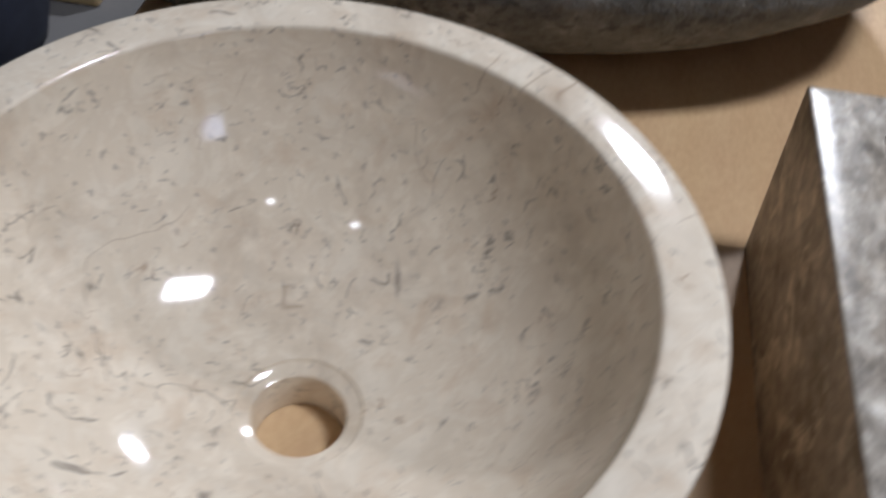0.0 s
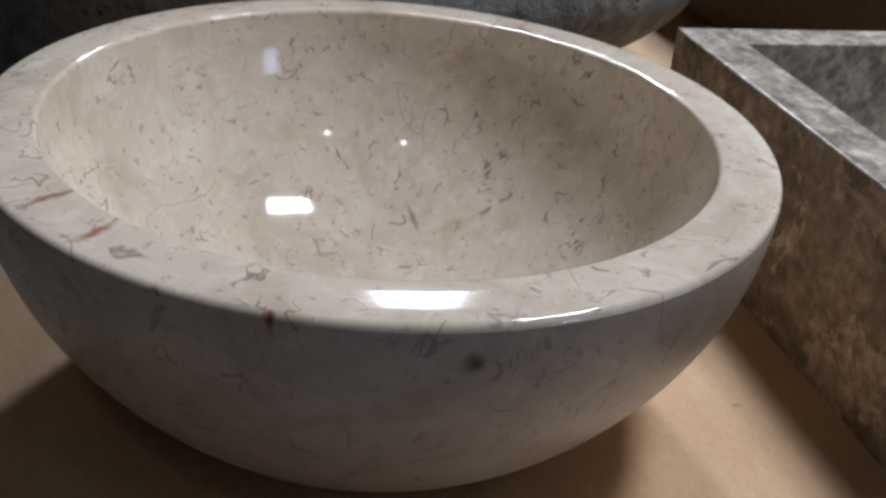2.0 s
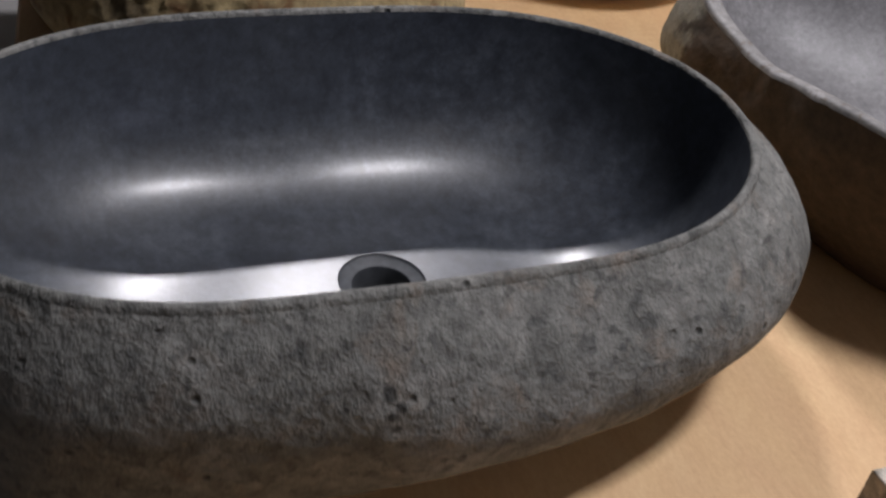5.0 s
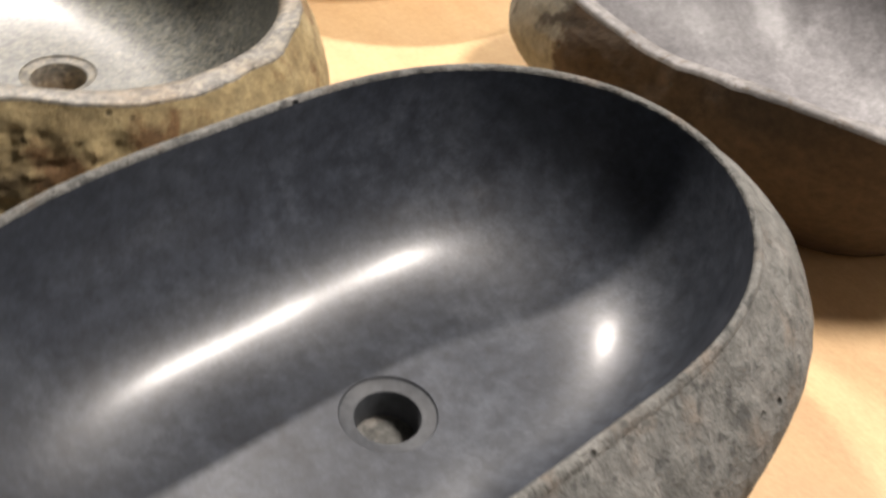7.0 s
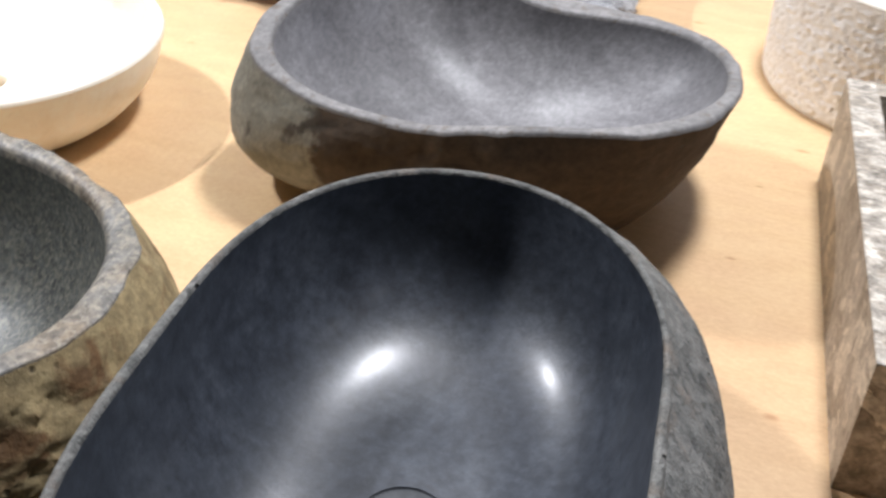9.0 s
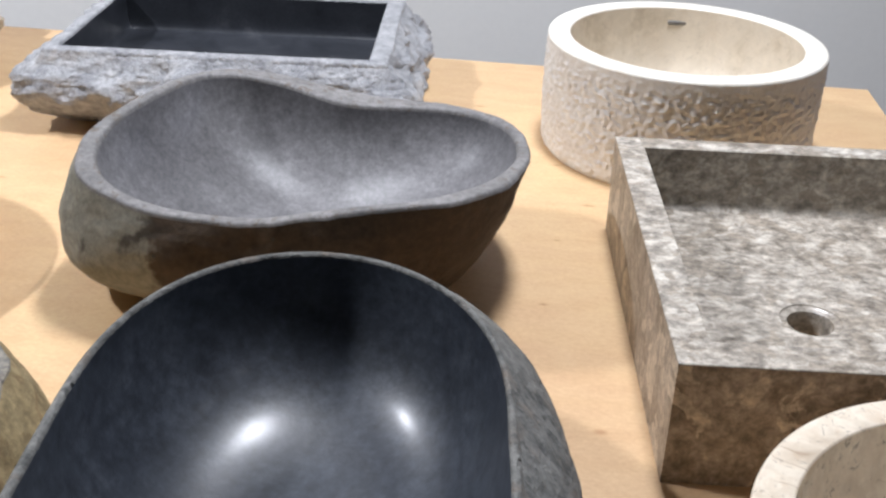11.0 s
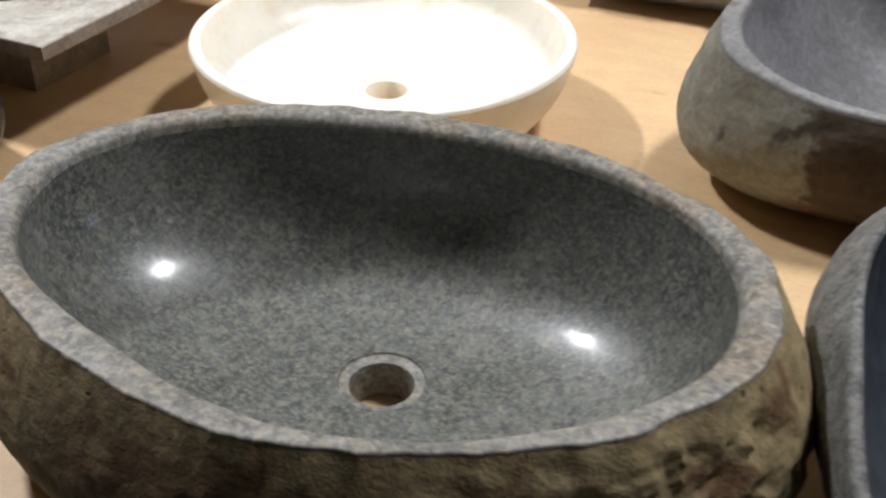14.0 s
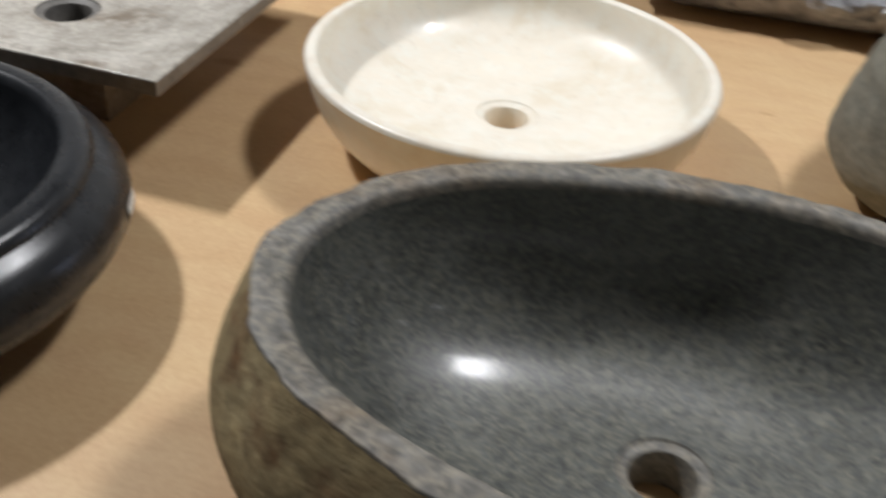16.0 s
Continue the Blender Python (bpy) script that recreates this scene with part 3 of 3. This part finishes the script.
basin("round_basin", "shallow round cream marble basin with thin rim, brightly lit", (-0.627, 0.455), circle(0.187), circle(0.200), circle(0.098), (-0.627, 0.458), 0.032,
      [(0, 0.66), (0.06, 0.72), (0.2, 0.81), (0.45, 0.91), (0.7, 0.965), (1, 1.0)], {"out": CREAM_PALE, "in": CREAM_PALE}, n_bowl=2.9, phi_top=86, rim_round=0.005, segs=180)


E_RIM = fourier((0.2075, 0.0067, 0.0337, 0.0278, 0.0074, -0.002, -0.0028, -0.0045, 0.0081, -0.0048, -0.0074))
E_BOWL = fourier((0.1873, 0.0076, 0.0255, 0.0326, 0.0064, -0.0027, 0.0064, -0.0077, 0.0091, -0.0032, -0.007))
E_TOP = fourier((0.1541, -0.0064, 0.0061, 0.006, -0.0157, -0.0012, 0.0012))

basin("pear_shaped_basin", "grey basalt boulder basin with wavy rim and brown weathered skin", (-0.06, 0.48), lambda t: min(E_BOWL(t), E_RIM(t) - 0.015), E_RIM, E_TOP, (-0.02, 0.50), 0.040,
      [(0, 0.79), (0.04, 0.835), (0.12, 0.875), (0.25, 0.93), (0.45, 0.975), (0.7, 0.995), (0.9, 1.0), (1, 1.0)],
      {"out": WAVE_OUT, "in": WAVE_IN, "rim": WAVE_RIM, "drain": WAVE_IN}, n_bowl=2.1, phi_top=84, rim_round=0.005, inner_round=0.006, rough=0.006, rough_scale=7, segs=260, levels=70, seed=9.0, rim_noise=0.003,
      bulge=lambda t: 0.008 + 0.021 * math.cos(t - 3.3), foot=(-0.022, 0.034), foot_power=1.8)


def rectangle(x0, x1, y0, y1):
    """The radius to a rectangle's edge about the origin, and its corners' angles."""
    def r(t):
        c, s = math.cos(t), math.sin(t)
        ks = []
        if abs(c) > 1e-9:
            ks.append((x1 if c > 0 else x0) / c)
        if abs(s) > 1e-9:
            ks.append((y1 if s > 0 else y0) / s)
        return min(ks)
    return r, [math.atan2(y, x) for x in (x0, x1) for y in (y0, y1)]


# grey-brown marble trough
H_IN, H_C = rectangle(-0.143, 0.175, -0.168, 0.248)
H_OUT, H_C2 = rectangle(-0.174, 0.206, -0.203, 0.279)
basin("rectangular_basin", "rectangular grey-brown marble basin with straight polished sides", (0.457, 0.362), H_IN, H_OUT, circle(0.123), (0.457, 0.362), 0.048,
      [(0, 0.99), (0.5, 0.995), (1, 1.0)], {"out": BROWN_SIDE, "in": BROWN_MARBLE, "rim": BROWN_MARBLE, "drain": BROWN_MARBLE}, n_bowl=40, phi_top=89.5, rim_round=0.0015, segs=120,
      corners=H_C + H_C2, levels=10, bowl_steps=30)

# chiselled dark marble trough
F_IN, F_C = rectangle(-0.22, 0.22, -0.155, 0.155)
F_OUT, F_C2 = rectangle(-0.243, 0.250, -0.170, 0.175)
basin("rectangular_basin", "chiselled grey marble trough with black polished inside", (-0.258, 1.048), F_IN, F_OUT, circle(0.120), (-0.258, 1.048), 0.053,
      [(0, 0.82), (0.1, 0.88), (0.28, 0.97), (0.45, 1.03), (0.62, 1.05), (0.8, 1.03), (1, 1.0)], {"out": CHISEL, "in": BLACK_MARBLE, "rim": CHISEL, "drain": BLACK_MARBLE}, n_bowl=30, phi_top=89.5, rim_round=0.006,
      segs=240, corners=F_C + F_C2, rough=0.016, rough_scale=20, seed=13.0, rim_noise=0.003, levels=70, lip_drop=0.002,
      bulge=lambda t: 0.038)

# round travertine basin
g = basin("round_basin", "round travertine basin with rough hammered outside and overflow slot", (0.409, 0.930), circle(0.163), circle(0.195), circle(0.163), (0.409, 0.930), 0.035,
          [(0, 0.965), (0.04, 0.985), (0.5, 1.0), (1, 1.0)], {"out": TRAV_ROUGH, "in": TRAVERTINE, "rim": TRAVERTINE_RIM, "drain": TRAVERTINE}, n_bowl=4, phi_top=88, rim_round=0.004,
          segs=420, rough=0.0030, rough_scale=150, seed=17.0, levels=70)
part("overflow_slot", box(0.034, 0.004, 0.007, 0.0015, 1, (0.018, 0.162, 0.138)), DRAIN_DARK, g, "dark narrow overflow slot")

# flat pale tray basin
J_IN, J_C = rectangle(-0.21, 0.15, -0.115, 0.27)
J_OUT, J_C2 = rectangle(-0.225, 0.165, -0.13, 0.285)
j = basin("tray_basin", "shallow pale grey marble tray basin with thin overhanging edge", (0, 0), J_IN, J_OUT, circle(0.110), (0.0, -0.012), 0.099,
          [(0, 0.30), (0.80, 0.33), (0.86, 0.95), (0.89, 1.0), (1, 1.0)], {"out": PALE_SIDE, "in": PALE_TRAY, "rim": PALE_TRAY, "drain": DRAIN_DARK}, n_bowl=1.6, phi_top=80, rim_round=0.002, segs=120,
          corners=J_C + J_C2, levels=50)
j.matrix_basis = pose(-1.057, 0.408, 0, 0, 0, -5)

# black polished round basin
k = basin("round_basin", "glossy black granite round basin with thick rounded rim", (-1.065, 0.065), circle(0.158), circle(0.185), circle(0.118), (-1.065, 0.065), 0.030,
      [(0, 0.62), (0.08, 0.76), (0.2, 0.90), (0.35, 1.02), (0.5, 1.10), (0.65, 1.13), (0.8, 1.11), (0.92, 1.06), (1, 1.0)], {"out": BLACK_GLOSS, "in": BLACK_GLOSS}, n_bowl=2.2, phi_top=82, rim_round=0.012, segs=160)

K_PROFILE = [(0.35, 1.02), (0.5, 1.10), (0.65, 1.13), (0.8, 1.11)]
STICKER = plain("white_paper_label", (0.80, 0.80, 0.78), 0.6, 0.03, 20)
INK = plain("dark_print", (0.05, 0.05, 0.05), 0.6)


def wrapped(a0, a1, z0, z1, off):
    """A patch lying on the black basin's flank."""
    rows = []
    for j in range(9):
        z = z0 + (z1 - z0) * j / 8
        q = z / 0.106
        f = K_PROFILE[0][1]
        for (s0, f0), (s1, f1) in zip(K_PROFILE, K_PROFILE[1:]):
            if s0 <= q <= s1:
                f = f0 + (f1 - f0) * (q - s0) / (s1 - s0)
        r = 0.185 * f + off
        rows.append([(r * math.cos(a0 + (a1 - a0) * i / 8), r * math.sin(a0 + (a1 - a0) * i / 8), z) for i in range(9)])
    return rings_mesh(rows, close=False)


sticker = part("label", wrapped(radians(17), radians(25), 0.046, 0.076, 0.0020), STICKER, k, "small white paper label")
for z in (0.055, 0.065):
    part("print_bar", wrapped(radians(18.5), radians(23.5), z, z + 0.004, 0.0024), INK, sticker)

# rough pale boulder basin
I_R = lambda t: 0.30 / (abs(math.cos(t)) ** 3.2 + abs(math.sin(t) * 1.12) ** 3.2) ** (1 / 3.2)
basin("boulder_basin", "rough whitish onyx boulder basin with brown crust underneath", (-1.02, 1.06), lambda t: I_R(t) - 0.06, I_R, circle(0.13), (-1.02, 1.06), 0.04,
      [(0, 0.80), (0.1, 0.90), (0.25, 1.02), (0.45, 1.08), (0.7, 1.07), (0.9, 1.03), (1, 1.0)], {"out": ROUGH_WHITE, "in": CREAM_PALE, "rim": ROUGH_WHITE}, n_bowl=2.5, phi_top=86, rim_round=0.006,
      rough=0.04, rough_scale=10, seed=23.0, rim_noise=0.02, segs=220, levels=56, chips=0.04)


# ---- things on the floor beyond the table ----
PLANK = plain("raw_pine", (0.40, 0.29, 0.15), 0.7, 0.25, 6)
WHITE_PAINT = plain("white_painted_board", (0.74, 0.73, 0.75), 0.6, 0.06, 4)
NAVY = plain("navy_canvas", (0.022, 0.026, 0.045), 0.9, 0.3, 30, 0.8, 0.004)


def timber_stack():
    root = new("timber_stack")
    for k, (y, z, w) in enumerate(((-0.90, 0.025, 0.22), (-0.875, 0.075, 0.17))):
        part("plank", box(1.5, w, 0.048, 0.004, 1, (-1.62, y, FLOOR + z)), PLANK, root, smooth=False)
    return tagged(root, "two raw pine planks stacked on the grey floor", "planks")


timber_stack()


def slatted_crate():
    root = new("slatted_crate")
    x, y0 = -2.28, -0.95
    for k in range(6):
        part("board", box(0.02, 0.10, 0.52, 0.002, 1, (x, y0 + 0.065 + 0.135 * k, FLOOR + 0.26)), WHITE_PAINT, root, smooth=False)
        part("board", box(0.02, 0.10, 0.52, 0.002, 1, (x - 0.5, y0 + 0.065 + 0.135 * k, FLOOR + 0.26)), WHITE_PAINT, root, smooth=False)
    for z in (0.06, 0.46):
        part("rail", box(0.025, 0.80, 0.05, 0.002, 1, (x - 0.023, y0 + 0.40, FLOOR + z)), WHITE_PAINT, root, smooth=False)
        part("rail", box(0.025, 0.80, 0.05, 0.002, 1, (x - 0.477, y0 + 0.40, FLOOR + z)), WHITE_PAINT, root, smooth=False)
        for y in (y0 + 0.02, y0 + 0.78):
            part("rail", box(0.43, 0.025, 0.05, 0.002, 1, (x - 0.25, y, FLOOR + z)), WHITE_PAINT, root, smooth=False)
    return tagged(root, "white painted slatted wooden crate standing on the floor", "crate")


slatted_crate()


def canvas_bag():
    root = new("canvas_bag")
    segs = 48
    rings = []
    for z, f in ((0.0, 0.80), (0.01, 0.95), (0.05, 1.06), (0.12, 1.04), (0.18, 0.92), (0.22, 0.66), (0.235, 0.30), (0.236, 0.02)):
        ring = []
        for k in range(segs):
            t = 2 * math.pi * k / segs
            d = 1 + 0.10 * noise.noise(Vector((math.cos(t) * 2, math.sin(t) * 2, z * 9)))
            ring.append((0.13 * f * d * math.cos(t), 0.095 * f * d * math.sin(t), z))
        rings.append(ring)
    part("body", rings_mesh(rings), NAVY, root)
    handle = []
    for j in range(17):
        a = math.pi * j / 16
        c = Vector((0.055 * math.cos(a), 0.02, 0.21 + 0.075 * math.sin(a)))
        out = Vector((math.cos(a), 0, math.sin(a)))
        handle.append([c + out * 0.005 * math.cos(q) + Vector((0, 0.012 * math.sin(q), 0)) for q in [2 * math.pi * i / 10 for i in range(10)]])
    part("handle", rings_mesh([[tuple(v) for v in r] for r in handle]), NAVY, root)
    root.location = (-0.72, -0.93, FLOOR)
    return tagged(root, "dark navy canvas bag slumped on the grey floor", "bag")


canvas_bag()
